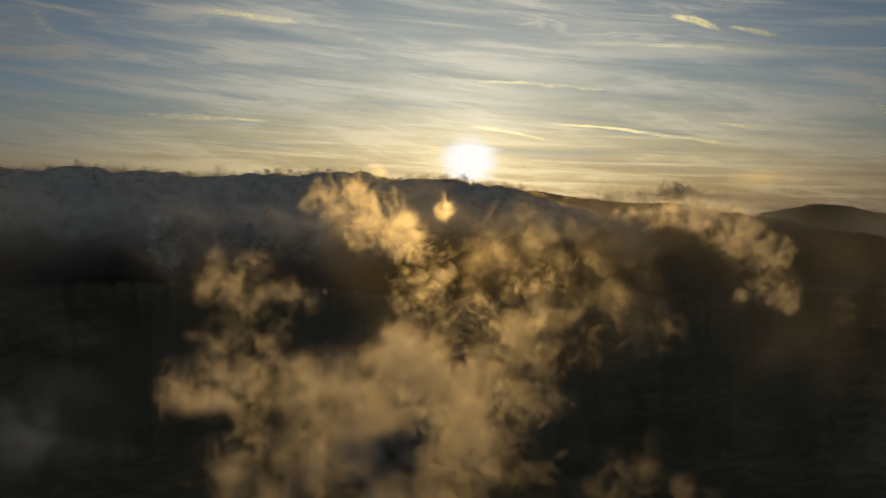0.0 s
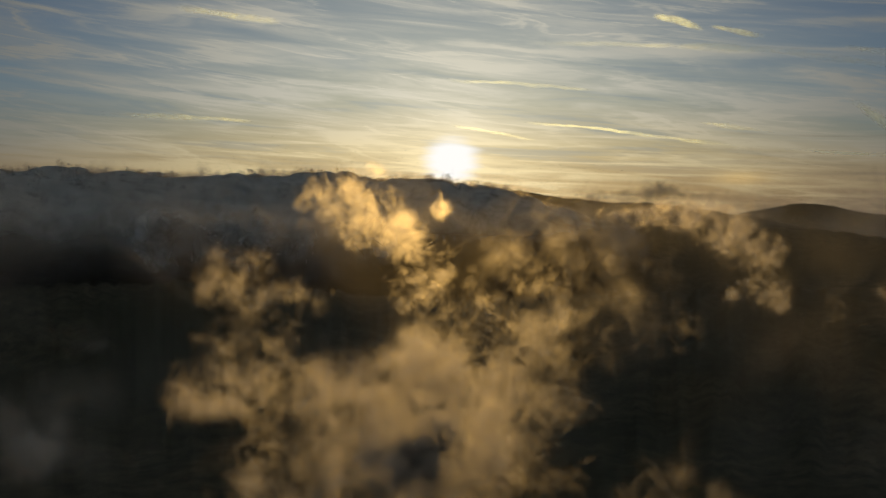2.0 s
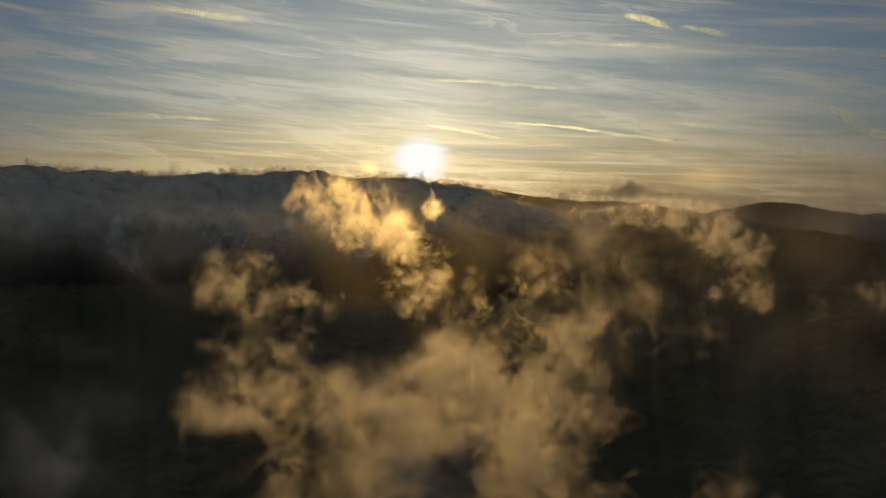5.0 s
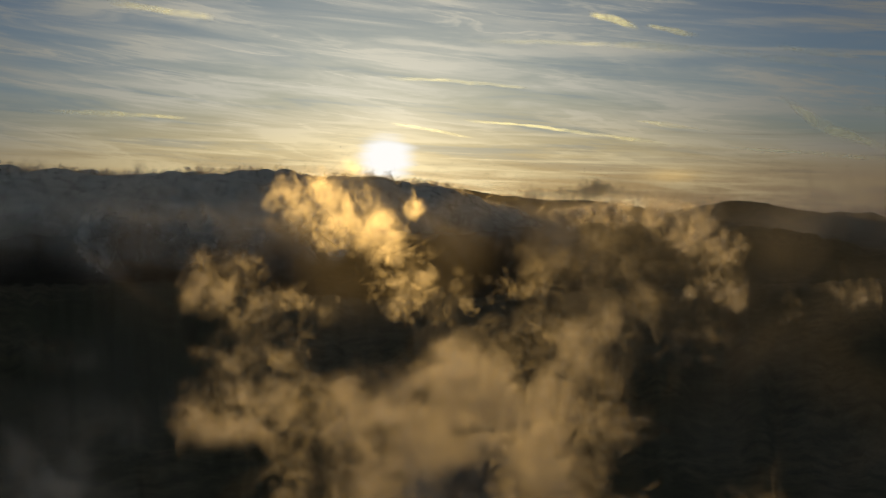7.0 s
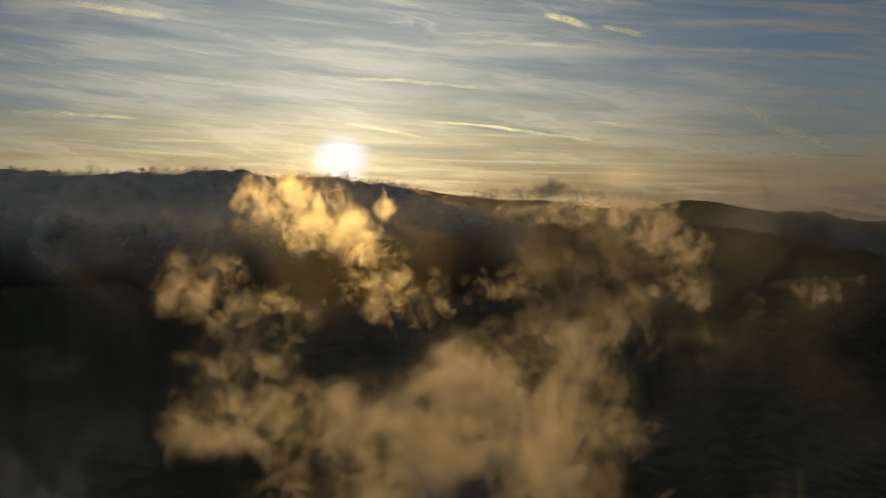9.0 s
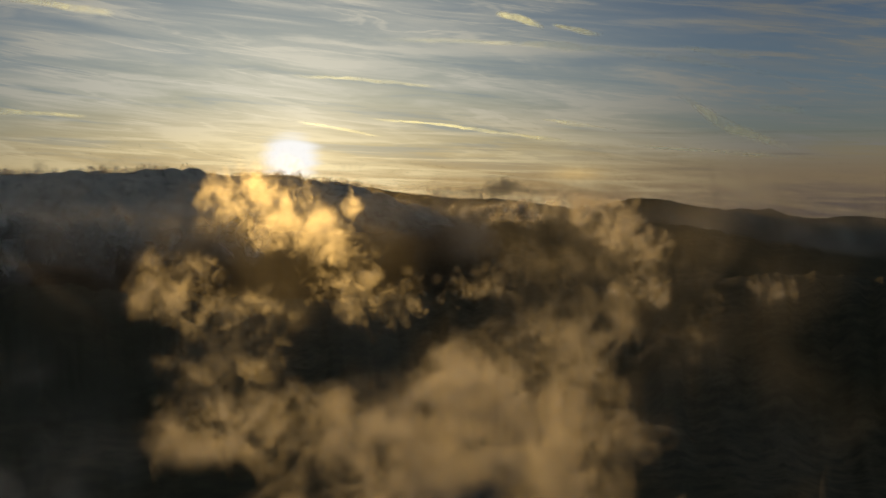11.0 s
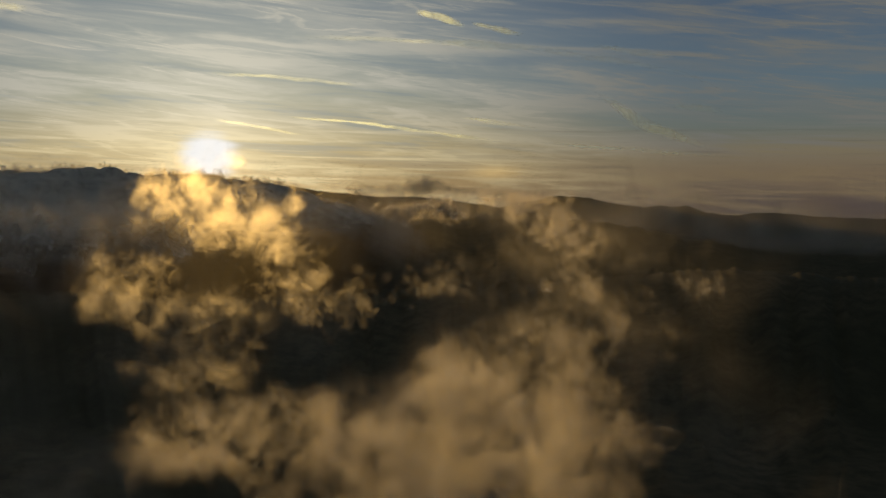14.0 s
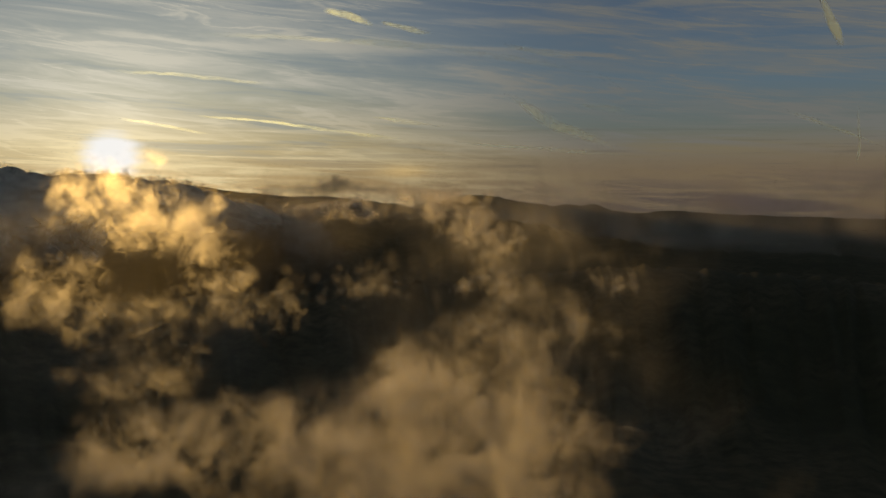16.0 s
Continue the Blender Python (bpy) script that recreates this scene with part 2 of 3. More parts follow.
def shreds(name, p, rad, full, mat, rng, base, crumple=1.0, seg=9, bulge=None):
    """Crumpled scraps of vapour, each a small curved sheet that thins out to nothing at its rim."""
    n = len(p)
    normal = rng.normal(size=(n, 3))
    normal /= np.linalg.norm(normal, axis=1)[:, None]
    t = np.cross(normal, rng.normal(size=(n, 3)))
    t /= np.linalg.norm(t, axis=1)[:, None]
    b = np.cross(normal, t)
    ang = np.arange(seg) * 2 * np.pi / seg
    rings = [p[:, None]]
    for share, bow in ((0.5, 0.12), (1.0, 0.4)):
        wide = rad[:, None] * share * rng.uniform(1 - 0.25 * crumple, 1 + 0.25 * crumple, (n, seg))
        lift = rad[:, None] * rng.normal(0, 0.22 * crumple, (n, seg)) * share + crumple * rad[:, None] * bow * rng.choice([-1, 1], n)[:, None]
        rings.append(p[:, None] + wide[..., None] * (np.cos(ang)[None, :, None] * t[:, None] + np.sin(ang)[None, :, None] * b[:, None]) + lift[..., None] * normal[:, None])
    verts = np.concatenate(rings, 1)
    k = np.arange(seg)
    k2 = (k + 1) % seg
    tri = np.concatenate([np.stack([0 * k, 1 + k, 1 + k2], 1), np.stack([1 + k, 1 + seg + k, 1 + seg + k2], 1), np.stack([1 + k, 1 + seg + k2, 1 + k2], 1)])
    m = 1 + 2 * seg
    faces = (np.arange(n)[:, None, None] * m + tri[None]).reshape(-1, 3)
    off = (verts - p[:, None]) / rad[:, None, None]
    me = mesh_of(name, verts.reshape(-1, 3) - base, faces, mat)
    fall = np.zeros((n, m), np.float32)
    fall[:, 0], fall[:, 1:1 + seg] = 1.0, 0.62
    out = (COLD if mat in (BANK, HAZE, SHADED) else SKYWARD if mat is LOW else DOWNSUN)[None, None] + off * 0.5 + rng.normal(size=(n, 1, 3)) * 0.12
    if bulge is not None:                         # set normals make the flat scraps of a head shade as a rounded form
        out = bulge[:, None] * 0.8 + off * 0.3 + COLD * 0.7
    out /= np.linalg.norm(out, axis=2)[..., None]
    me.attributes.new("fall", "FLOAT", "POINT").data.foreach_set("value", fall.ravel())
    me.attributes.new("fullness", "FLOAT", "POINT").data.foreach_set("value", np.repeat(full, m).astype(np.float32))
    me.attributes.new("shade_normal", "FLOAT_VECTOR", "POINT").data.foreach_set("vector", out.astype(np.float32).ravel())
    ob = new(name, me)
    ob.location = Vector(base)
    return ob


def wisps(name, lobes, count, size, mat, grain, seed, cut=0.0, rough=1.4, thick=1.0, stretch=(1, 1, 1)):
    """A cloud of scraps that gather in the lobes (centre, radii, fullness) where a fractal lets them."""
    rng = np.random.default_rng(seed)
    c = np.array([tuple(l[0]) for l in lobes])
    r = np.array([l[1] for l in lobes], float)
    full = np.array([l[2] for l in lobes], float)
    vol = r.prod(1) ** 0.7 * full
    base = c.mean(0)
    took, dens, have = [], [], 0
    s = np.array(stretch, float)
    while have < count and len(took) < 20:
        n = count * 4
        k = rng.choice(len(lobes), n, p=vol / vol.sum())
        v = rng.normal(size=(n, 3))
        v *= (rng.random(n) ** (1 / 3) / np.linalg.norm(v, axis=1))[:, None] * 1.2
        p = c[k] + v * r[k]
        best = np.full(n, -9.0)
        for j in range(len(lobes)):
            q = np.linalg.norm((p - c[j]) / r[j], axis=1)
            best = np.maximum(best, full[j] * (1 - q ** 2))
        warp = np.stack([fbm(p / s, grain * 1.6, seed + 40 + i, 3) for i in range(3)], 1) * grain * 0.5
        d = best + rough * fbm((p + warp) / s, grain, seed, 4, 0.6) - cut
        ok = d > 0
        took.append(p[ok]), dens.append(d[ok])
        have += ok.sum()
    p, d = np.concatenate(took)[:count], np.clip(np.concatenate(dens)[:count], 0, 1.2)
    rad = size * (0.45 + 0.75 * d) * np.exp(rng.normal(0, 0.3, len(p)))
    thin = rng.random(len(p)) < 0.14                # a soft haze holds the shreds together
    rad = np.where(thin, rad * 2.0, rad)
    dens = np.where(thin, 0.22, 0.35 + 0.8 * d) * thick
    part_of = np.stack([np.linalg.norm((p - c[j]) / r[j], axis=1) for j in range(len(lobes))], 1).argmin(1)
    ob = new(name)
    ob.location = Vector(base)
    for j in range(len(lobes)):
        m = part_of == j
        if m.sum() > 3:
            puff = shreds("puff", p[m], rad[m], dens[m], mat, rng, base, crumple=0.45)
            puff.location = (0, 0, 0)
            puff.parent = ob
            tagged(puff, kind="stuff")
    return ob


# ---- land ----
def land():
    na, nr = 690, 170
    az = np.concatenate([np.linspace(-40, 60, 600), np.linspace(61, 319, 90)])
    rr = np.concatenate([[0.0], np.geomspace(60, 4900, nr - 1)])
    A, Rr = np.meshgrid(az, rr, indexing="ij")
    a, r = A.ravel(), Rr.ravel()
    x, y = r * np.sin(np.radians(a)), r * np.cos(np.radians(a))
    p = np.stack([x, y, np.zeros_like(x)], 1)
    z = 40 + 98 * (r / 4900) ** 1.3 + 18 * fbm(p, 700, 3, 5) * np.clip(r / 600, 0.2, 1) * np.clip((5200 - r) / 1500, 0.25, 1)
    base = z.copy()

    def ridge(r0, w, line, rough, seed):
        """A crest r0 metres off that climbs to these degrees above the flight at these bearings."""
        climb = np.interp(a, *zip(*line))
        crest = 260 + r0 * np.tan(np.radians(climb)) + rough * fbm(np.stack([a * 40, r * 0.03, 0 * a], 1), 20, seed, 5, 0.6)
        spur = 1 + 0.12 * fbm(np.stack([a * 12, r * 0.012, 0 * a], 1), 16, seed + 5, 4)
        lip = base + np.clip(crest - base, 0, None) * np.exp(-((r - r0) / (w * np.clip(spur, 0.6, 1.5))) ** 2)
        np.maximum(z, lip, out=z)

    ridge(4780, 120, [(20, -1.4), (25, -1.15), (27.8, -0.8), (29, -0.77), (31, -0.98), (36, -1.15), (44, -1.5)], 2, 10)
    ridge(4450, 330, [(-30, 0.3), (12, -0.5), (15, -0.46), (16.6, -0.16), (18.2, 0.1), (19.1, 0.15), (20, 0.02), (21, -0.22), (22.6, -0.47), (23.4, -0.33), (24.0, -0.45), (24.8, -0.38), (25.8, -0.78), (26.9, -0.88), (27.5, -1.16), (28.3, -1.03), (30.6, -1.65), (36, -2.4)], 3.5, 11)
    # west of bearing 4 unseen behind the bank, kept high to block low sun
    ridge(3650, 330, [(-30, 0.4), (3, 0.8), (4.7, 0.72), (6.3, 0.45), (7.6, 0.3), (9, 0.15), (11.3, 0.14), (13.5, -0.15), (15.3, -0.43), (17, -0.65), (20, -1.4), (26, -2.4)], 3, 12)
    ridge(2700, 420, [(-30, -1.6), (2, -1.1), (9, -0.95), (13, -0.95), (16.5, -1.05), (19.3, -1.15), (22, -1.5), (24.8, -2.1), (29, -2.7), (40, -3.2)], 4, 13)
    ridge(1500, 360, [(-30, -4.2), (-12, -3.9), (0, -5.0), (14, -4.4), (26, -3.6), (40, -4.6)], 5, 14)
    verts = np.stack([x, y, z], 1)
    i = np.arange(na)[:, None] * nr
    i2 = ((np.arange(na) + 1) % na)[:, None] * nr
    j = np.arange(nr - 1)[None]
    faces = np.stack([i + j, i + j + 1, i2 + j + 1, i2 + j], -1).reshape(-1, 4)
    ob = new("ground", mesh_of("ground", verts, faces[:, ::-1], LAND))
    tagged(ob, "dark wooded hills and a far mountain ridge at dusk", "ground", kind="structure")


land()


# ---- cloud bank along the horizon ----
def cloud_bank():
    nu, nv = 900, 160
    az = np.linspace(-34, 10.5, nu)
    top = np.interp(az, [-34, -12, -6, -1, 3, 5, 7.5, 10.5], [1.72, 1.62, 1.58, 1.38, 1.05, 0.5, -0.25, -1.2])
    dist = np.interp(az, [-34, -10, 2, 9.5], [1900, 2150, 2300, 2450])
    v = np.linspace(0, 1, nv)
    A, V = np.meshgrid(az, v, indexing="ij")
    D = np.repeat(dist[:, None], nv, 1)
    T = np.repeat(top[:, None], nv, 1)
    th = V * np.pi * 1.0
    depth = 330 * np.cos(th)                      # back to front
    ztop = 260 + D * np.tan(np.radians(T))
    floor = 150.0 + 10 * fbm(np.stack([A.ravel() * 3, 0 * A.ravel(), 0 * A.ravel()], 1), 8.0, 71, 4).reshape(A.shape)
    r = D - np.where(depth < 0, -depth * 1.6, -depth)
    z = floor + (ztop - floor) * np.sin(th) ** 0.55
    x, y = r * np.sin(np.radians(A)), r * np.cos(np.radians(A))
    p = np.stack([x.ravel(), y.ravel(), z.ravel()], 1)
    lump = [np.abs(lattice(p / size + 7.7 * k, 5 + k)) for k, size in enumerate((190, 90, 44))]
    push = (lump[0] - 0.35) * 10 + (lump[1] - 0.35) * 18 + (lump[2] - 0.35) * 10
    out = np.stack([np.sin(np.radians(A)) * -np.cos(th), np.cos(np.radians(A)) * np.cos(th), np.sin(th)], -1).reshape(-1, 3)
    out[:, 0] = (np.sin(np.radians(A)) * np.cos(th)).ravel()
    p = p + out * (push * np.clip(np.sin(th.ravel()) * 1.5, 0, 1))[:, None]
    i = np.arange(nu - 1)[:, None] * nv
    j = np.arange(nv - 1)[None]
    faces = np.stack([i + j, i + j + 1, i + nv + j + 1, i + nv + j], -1).reshape(-1, 4)
    ob = tagged(new("cloud_bank"), "long grey bank of billowing cloud along the horizon", "cloud bank")
    g = p.reshape(nu, nv, 3)
    core = new("core", mesh_of("core", p - np.array([0, 0.0, 9.0]), faces, BILLOW))
    core.data.attributes.new("fall", "FLOAT", "POINT").data.foreach_set("value", np.clip((p[:, 2] - 196) / 58, -0.3, 1.35).astype(np.float32))
    core.parent = ob
    rng = np.random.default_rng(77)

    def heads(name, n, lo, hi, size, each, mat, full):
        """Rounded, crowded heads of cloud over the crest and the face."""
        iu, iv = rng.integers(0, nu - 1, n), rng.integers(int(nv * lo), int(nv * hi), n)
        big = size * np.exp(rng.normal(0, 0.4, n))
        mid = g[iu, iv] - np.array((0, 0, 1.0)) * (big * 0.8)[:, None] + rng.normal(size=(n, 3)) * np.array((3, 5, 2))
        v = rng.normal(size=(n, each, 3))
        v[..., 2] = np.abs(v[..., 2]) - 0.4
        v /= np.linalg.norm(v, axis=2)[..., None]
        rad = np.repeat(big, each) * rng.uniform(0.42, 0.7, n * each)
        q = (mid[:, None] + v * (big[:, None] * rng.uniform(0.55, 0.8, (n, each)))[..., None]).reshape(-1, 3)
        piece = shreds(name, q, rad, np.full(n * each, full), mat, rng, np.zeros(3), crumple=0.12, bulge=v.reshape(-1, 3))
        piece.parent = ob
        tagged(piece, kind="stuff")

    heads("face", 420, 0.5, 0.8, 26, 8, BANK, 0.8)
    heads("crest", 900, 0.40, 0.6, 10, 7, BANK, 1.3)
    n = 1300
    drop = rng.random(n)
    iu, iv = rng.integers(0, nu - 1, n), rng.integers(int(nv * 0.7), nv - 2, n)
    q = g[iu, iv] + rng.normal(size=(n, 3)) * np.array((20, 40, 9))
    q[:, 2] = 245 - drop * 75 + rng.normal(size=n) * 8
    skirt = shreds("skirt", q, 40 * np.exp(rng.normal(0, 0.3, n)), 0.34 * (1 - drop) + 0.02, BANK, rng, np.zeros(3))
    skirt.parent = ob
    tagged(skirt, kind="stuff")
    return ob


cloud_bank()


# ---- loose clouds ----
def cloud(label, lobes, count, size, mat, grain, seed, **more):
    ob = wisps("cloud", lobes, count, size, mat, grain, seed, **more)
    return tagged(ob, label, "cloud", group="clouds over the hills")


cloud("large golden backlit cloud with torn, drifting edges",
      [(at(-1.86, -10.20, 134), (15.4, 13.0, 7.4), 1.1),
       (at(-1.14, -7.37, 137), (6.7, 10.0, 4.9), 0.85),
       (at(4.41, -8.44, 142), (5.8, 12.0, 7.7), 0.42),
       (at(-7.56, -13.82, 110), (8.8, 10.0, 3.9), 0.8),
       (at(10.30, -13.62, 120), (6.0, 8.0, 2.7), 0.45),
       (at(-12.06, -8.67, 147), (7.7, 8.0, 2.9), 0.8),
       (at(-8.41, -9.70, 140), (9.2, 9.0, 3.7), 0.85),
       (at(-3.53, -12.89, 128), (18.0, 12.0, 5.1), 1.2),
       (at(2.93, -6.66, 141), (7.0, 10.0, 4.4), 0.6)],
      2100, 2.6, FULL, 5.5, 1, cut=0.35, rough=1.3, thick=0.7)
cloud("thin golden veil of torn cloud hanging above the large one",
      [(at(6.59, -5.30, 194), (9.9, 14.0, 9.9), 0.8),
       (at(8.64, -2.34, 163), (9.0, 12.0, 6.0), 0.6),
       (at(4.72, -3.71, 185), (12.0, 12.0, 6.8), 0.5),
       (at(9.64, -5.77, 183), (7.7, 10.0, 7.7), 0.5),
       (at(4.11, -3.11, 149), (8.7, 12.0, 6.6), 0.75)],
      646, 2.8, NEAR, 5.0, 2, cut=0.6, rough=1.3, thick=0.22)
cloud("ragged golden shreds of cloud in the middle air",
      [(at(2.01, -4.38, 278), (10.5, 12.0, 5.3), 0.7),
       (at(-1.04, -5.26, 236), (7.7, 12.0, 5.0), 0.7),
       (at(-1.59, -3.98, 297), (9.8, 12.0, 6.3), 0.7),
       (at(4.55, -3.82, 265), (8.8, 12.0, 6.3), 0.55)],
      323, 2.7, NEAR, 6.0, 12, cut=0.65, thick=0.5)
cloud("ragged golden shreds of cloud with curled edges",
      [(at(-11.12, -3.39, 209), (5.3, 8.0, 5.7), 0.9),
       (at(-9.51, -4.18, 204), (8.4, 8.0, 4.5), 0.8),
       (at(-8.30, -4.78, 178), (6.4, 8.0, 3.9), 0.85),
       (at(-10.18, -6.21, 166), (8.1, 8.0, 3.7), 0.75),
       (at(-11.57, -5.69, 169), (4.5, 8.0, 4.5), 0.6)],
      809, 2.1, NEAR, 5.0, 3, cut=0.7, rough=1.4, thick=0.42)
cloud("bright golden plume of cloud under the sun",
      [(at(-5.24, 0.16, 343), (12.2, 16.0, 7.8), 1.1),
       (at(-3.37, 0.35, 307), (5.8, 10.0, 7.3), 0.85),
       (at(-2.83, -1.13, 307), (10.9, 12.0, 6.6), 0.8),
       (at(-1.31, -2.22, 297), (8.4, 10.0, 6.3), 0.9),
       (at(-0.82, -3.57, 292), (10.4, 10.0, 4.8), 0.7),
       (at(0.15, -0.37, 354), (3.1, 6.0, 4.4), 1.1),
       (at(-4.82, -1.68, 328), (10.9, 10.0, 4.7), 0.6)],
      862, 3.4, MIDDLE, 9.0, 4, cut=0.6, rough=1.4, thick=0.55)
cloud("pale ragged cloud with a torn, trailing tip",
      [(at(12.10, -0.19, 561), (23.4, 20.0, 7.2), 0.95),
       (at(14.18, -0.98, 572), (16.9, 16.0, 11.3), 0.75),
       (at(15.91, -2.20, 580), (15.7, 14.0, 9.7), 0.9),
       (at(15.66, -3.87, 652), (16.1, 14.0, 16.1), 0.5),
       (at(15.00, -1.61, 574), (12.7, 14.0, 9.0), 0.8),
       (at(13.15, -0.46, 565), (16.6, 14.0, 8.3), 0.8)],
      916, 4.8, MIDDLE, 11.0, 5, cut=0.4, rough=1.3, thick=0.75)
cloud("small grey shreds of cloud low over the valley",
      [(at(19.92, -4.87, 660), (13.1, 12.0, 11.1), 0.8),
       (at(16.79, -4.40, 671), (11.9, 12.0, 9.9), 0.6)],
      85, 6.0, MIDDLE, 14.0, 6, cut=0.5, thick=0.6)
cloud("small pale tuft of cloud over the dark valley",
      [(at(22.98, -4.37, 774), (16.9, 10.0, 7.7), 0.95)],
      58, 6.0, MIDDLE, 14.0, 16, cut=0.4, thick=0.5)
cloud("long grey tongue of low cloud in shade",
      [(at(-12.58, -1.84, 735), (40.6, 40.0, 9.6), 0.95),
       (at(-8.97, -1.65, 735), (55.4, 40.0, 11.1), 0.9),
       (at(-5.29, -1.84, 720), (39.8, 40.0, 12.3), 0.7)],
      446, 13.5, SHADED, 30.0, 7, cut=0.2, rough=1.0, thick=1.5)
cloud("rounded pale cloud beyond the bank",
      [(at(11.18, -0.60, 2213), (68.5, 50.0, 21.0), 1.1),
       (at(9.49, -0.74, 2214), (44.2, 40.0, 15.5), 0.8)],
      450, 17.0, PALE, 40.0, 8, cut=0.2, thick=1.6)
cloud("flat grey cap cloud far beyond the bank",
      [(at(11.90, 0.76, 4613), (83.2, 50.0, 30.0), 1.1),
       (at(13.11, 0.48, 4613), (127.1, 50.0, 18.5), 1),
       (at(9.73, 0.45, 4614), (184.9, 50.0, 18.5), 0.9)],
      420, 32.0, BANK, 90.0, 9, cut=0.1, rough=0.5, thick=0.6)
cloud("dim grey shred of cloud just below the flight path",
      [(at(-20.68, -9.57, 115), (7.2, 7.0, 4.3), 0.95),
       (at(-22.10, -10.89, 113), (7.9, 7.0, 2.8), 0.9),
       (at(-17.27, -11.70, 120), (4.0, 6.0, 2.5), 0.6)],
      334, 2.8, LOW, 5.0, 10, cut=0.45, rough=1.1, thick=0.28)
cloud("faint wisp of cloud over dark ground",
      [(at(-18.56, -6.33, 170), (4.5, 5.0, 2.6), 0.7)],
      40, 2.2, LOW, 5.0, 11, cut=0.5, thick=0.3)


def valley_mist():
    rng = np.random.default_rng(5)
    n = 900
    az, el, r = rng.uniform(-24, 24, n), rng.uniform(-14, -0.6, n), rng.uniform(300, 2000, n)
    z = 260 + r * np.sin(np.radians(el))
    ok = z > 90
    az, r, z = az[ok], r[ok], z[ok]
    p = np.stack([r * np.sin(np.radians(az)), r * np.cos(np.radians(az)), z], 1)
    ob = shreds("valley_mist", p, 0.045 * r + 10, np.ones(len(p)), MIST, rng, np.zeros(3), crumple=0.1, seg=16)
    tagged(ob, "thin brown evening mist over the dark valley", "mist", kind="stuff")


valley_mist()


def far_haze():
    rng = np.random.default_rng(15)
    n = 170
    az, el, r = rng.uniform(-4, 40, n), rng.uniform(-2.6, -0.2, n), rng.uniform(2900, 4200, n)
    p = np.stack([r * np.sin(np.radians(az)), r * np.cos(np.radians(az)), 260 + r * np.sin(np.radians(el))], 1)
    ob = shreds("far_haze", p, rng.uniform(110, 220, n), np.ones(n), HAZE, rng, np.zeros(3), crumple=0.1, seg=16)
    tagged(ob, "bluish grey haze between the far ridges", "haze", kind="stuff")


far_haze()


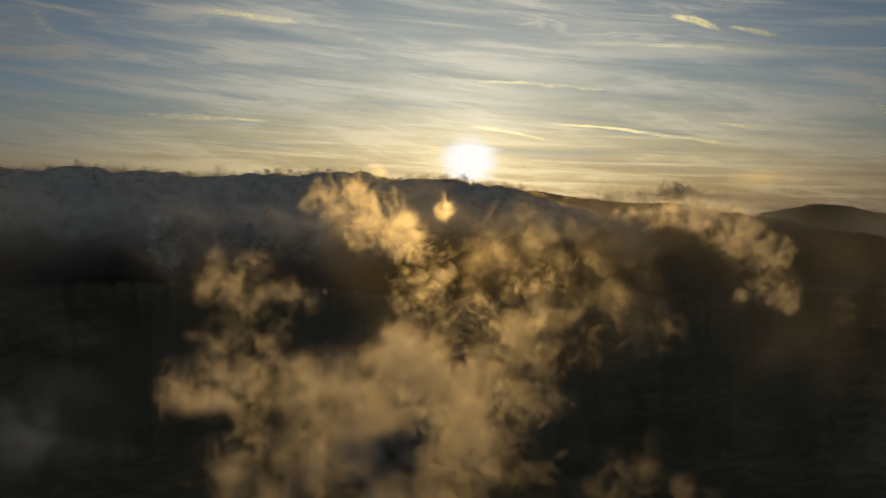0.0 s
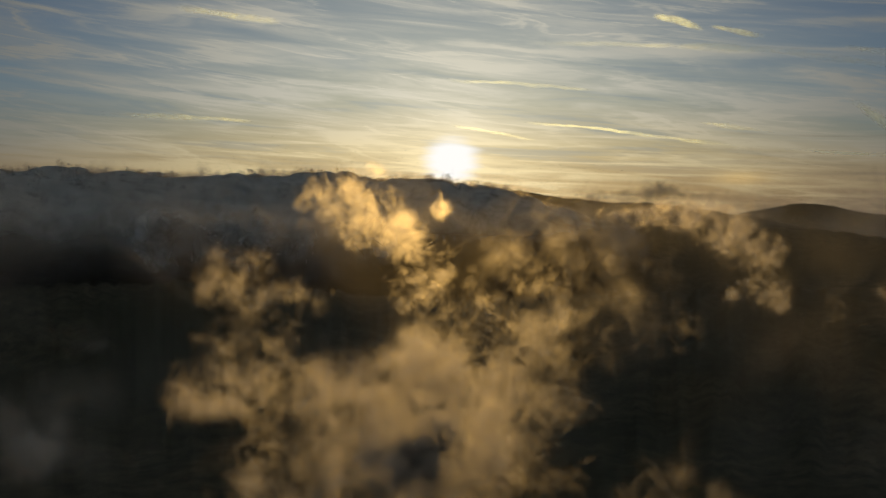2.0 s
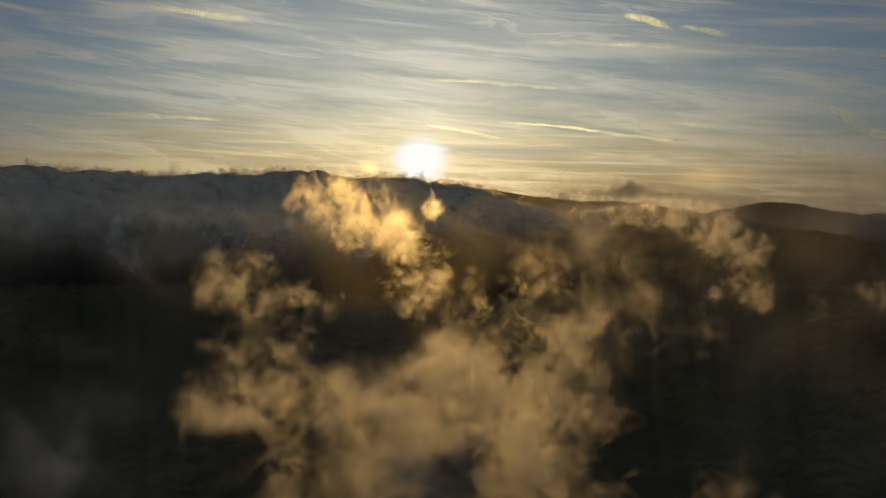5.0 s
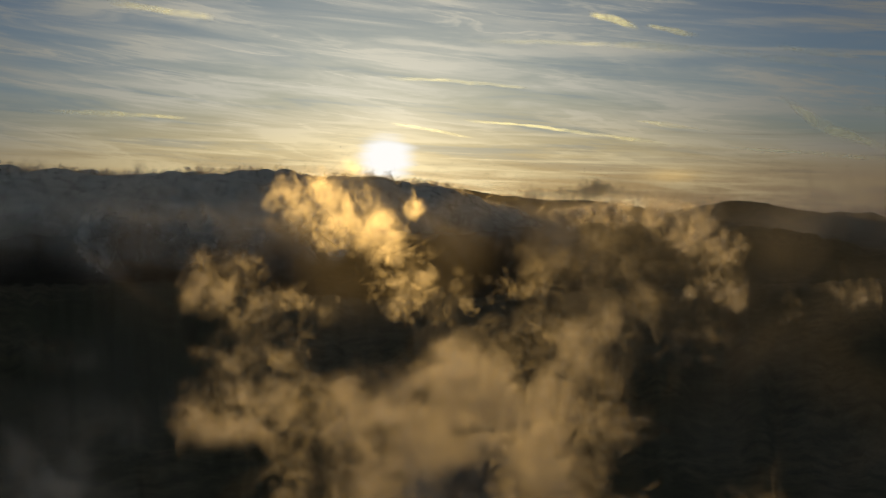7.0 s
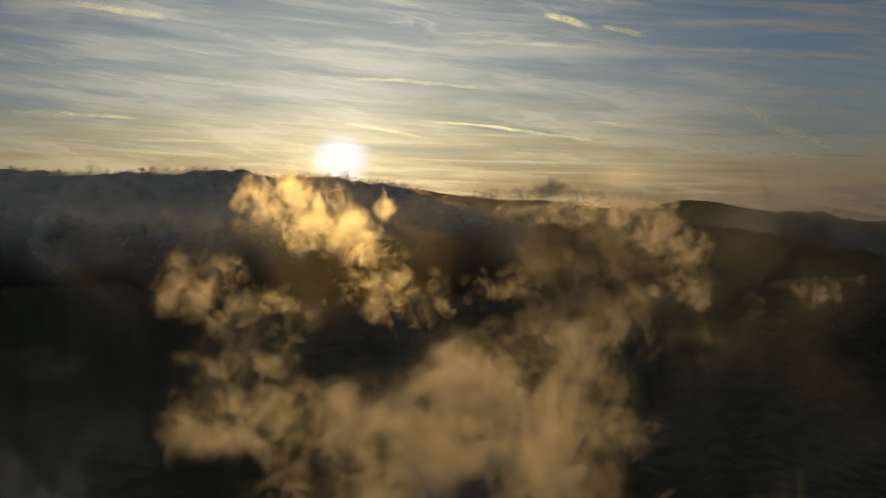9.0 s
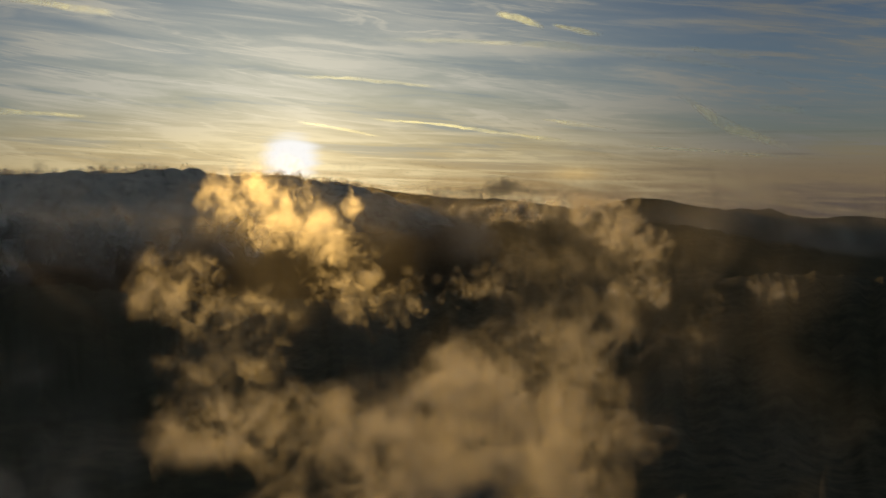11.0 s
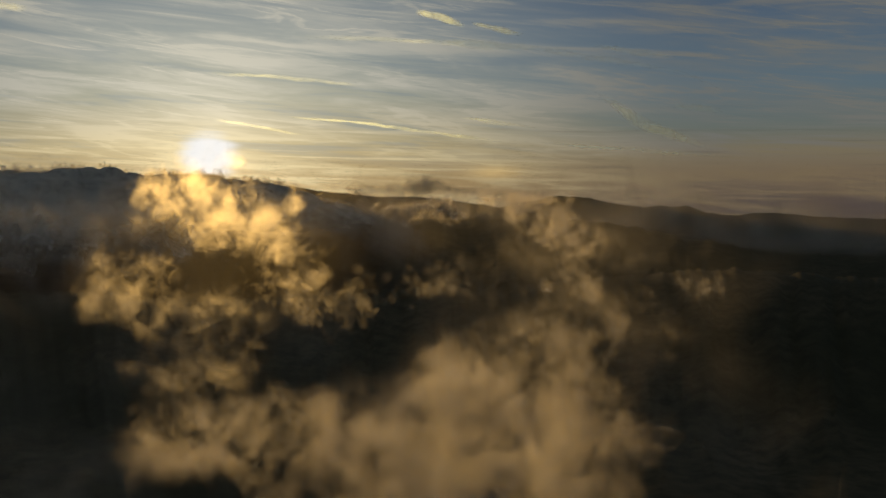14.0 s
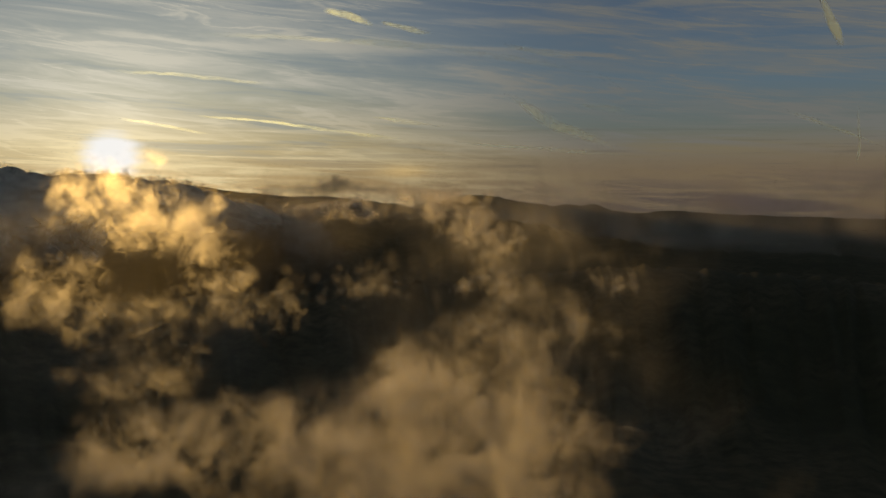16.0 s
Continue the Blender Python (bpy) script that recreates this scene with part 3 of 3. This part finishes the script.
# ---- ice trails in the high sky ----
def contrail(label, way, width, full):
    """A trail along bearings: a long, slightly bowed strip of ice cloud that thins out to its sides and ends."""
    rng = np.random.default_rng(int(abs(way[0][0]) * 100) + len(way))
    mid = np.array((-16.0, 18.0, 260.0))
    pts = np.array([mid + np.array(bearing(a, e)) * 4650 for a, e in way])
    t = np.linspace(0, len(pts) - 1, 60)
    p = np.stack([np.interp(t, np.arange(len(pts)), pts[:, k]) for k in range(3)], 1)
    for _ in range(25):
        p[1:-1] = (p[:-2] + p[1:-1] * 2 + p[2:]) / 4
    along = np.gradient(p, axis=0)
    along /= np.linalg.norm(along, axis=1)[:, None]
    sight = (p - mid) / 4650
    across = np.cross(along, sight)
    across /= np.linalg.norm(across, axis=1)[:, None]
    n, v = len(p), np.linspace(-1, 1, 7)
    wob = 0.25 * width * fbm(p, width * 6, 3, 3)
    ends = np.sin(np.linspace(0.02, math.pi - 0.02, n)) ** 0.7
    wide = width * (0.75 + 0.35 * fbm(p + 500, width * 9, 4, 2)) * (0.55 + 0.45 * ends)
    verts = p[:, None] + across[:, None] * (v[None] * wide[:, None] + wob[:, None])[..., None] + sight[:, None] * (v ** 2 * width * 0.4)[None, :, None]
    i, j = np.arange(n - 1)[:, None] * 7, np.arange(6)[None]
    faces = np.stack([i + j, i + j + 1, i + j + 8, i + j + 7], -1).reshape(-1, 4)
    base = p.mean(0)
    me = mesh_of("contrail", verts.reshape(-1, 3) - base, faces, TRAIL)
    fall = (1 - v ** 2)[None] * ends[:, None]
    # shading normal set away from the sun, not taken from the strip
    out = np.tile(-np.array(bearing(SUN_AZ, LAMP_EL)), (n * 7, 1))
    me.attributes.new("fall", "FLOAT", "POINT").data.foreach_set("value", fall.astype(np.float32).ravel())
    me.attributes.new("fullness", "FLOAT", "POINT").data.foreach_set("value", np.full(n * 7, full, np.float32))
    me.attributes.new("shade_normal", "FLOAT_VECTOR", "POINT").data.foreach_set("vector", out.astype(np.float32).ravel())
    ob = new("contrail", me)
    ob.location = Vector(base)
    tagged(ob, label, "contrail", group="vapour trails in the sky")


contrail("short bright vapour trail in blue sky", [(11.51, 9.35), (12.86, 9.08), (14.04, 8.67)], 22, 1.1)
contrail("short bright vapour trail in blue sky", [(14.32, 8.77), (15.71, 8.41), (16.95, 8.16)], 17, 1.1)
contrail("long faint vapour trail spread by the wind", [(5.36, 8.18), (11.15, 7.95), (17.56, 7.54), (21.36, 6.80), (24.87, 6.22), (26.76, 5.34)], 23, 0.22)
contrail("faint grey vapour trail in high sky", [(20.47, 7.64), (22.46, 7.27), (24.53, 6.85)], 21, 0.40)
contrail("long thin bright vapour trail", [(4.97, 4.21), (9.23, 3.81), (12.87, 3.28), (16.83, 2.74)], 11, 0.30)
contrail("faint grey vapour trail in high sky", [(13.82, 4.09), (15.75, 3.84), (17.76, 3.51)], 12, 0.45)
contrail("broad diagonal vapour trail", [(20.50, 5.25), (22.82, 3.73), (26.29, 2.32)], 35, 0.55)
contrail("low yellow vapour trail", [(17.77, 2.79), (22.52, 2.40), (26.82, 2.02)], 16, 0.50)
contrail("faint grey vapour trail in high sky", [(24.30, 4.51), (26.78, 4.20)], 19, 0.40)
contrail("pale feathered streak of high cloud", [(-12.37, 9.65), (-10.26, 9.36), (-7.17, 8.95)], 35, 0.60)
contrail("thin pale vapour trail in high sky", [(-16.04, 4.33), (-12.23, 4.30), (-8.52, 4.13)], 14, 0.50)
contrail("thin pale vapour trail in high sky", [(1.08, 6.28), (5.36, 6.08), (8.68, 5.73)], 14, 0.13)
contrail("thin pale vapour trail in high sky", [(1.44, 4.00), (3.53, 3.69), (5.83, 3.24)], 11, 0.20)
contrail("bright vapour trail falling steeply", [(35.81, 9.83), (36.38, 8.09), (36.85, 6.88)], 28, 1.60)
contrail("thin upright vapour trail", [(37.57, 4.20), (37.69, 2.47), (37.57, 1.21)], 9, 0.60)
contrail("thin slanting vapour trail", [(34.28, 4.05), (36.62, 3.09), (38.84, 2.12)], 14, 0.50)
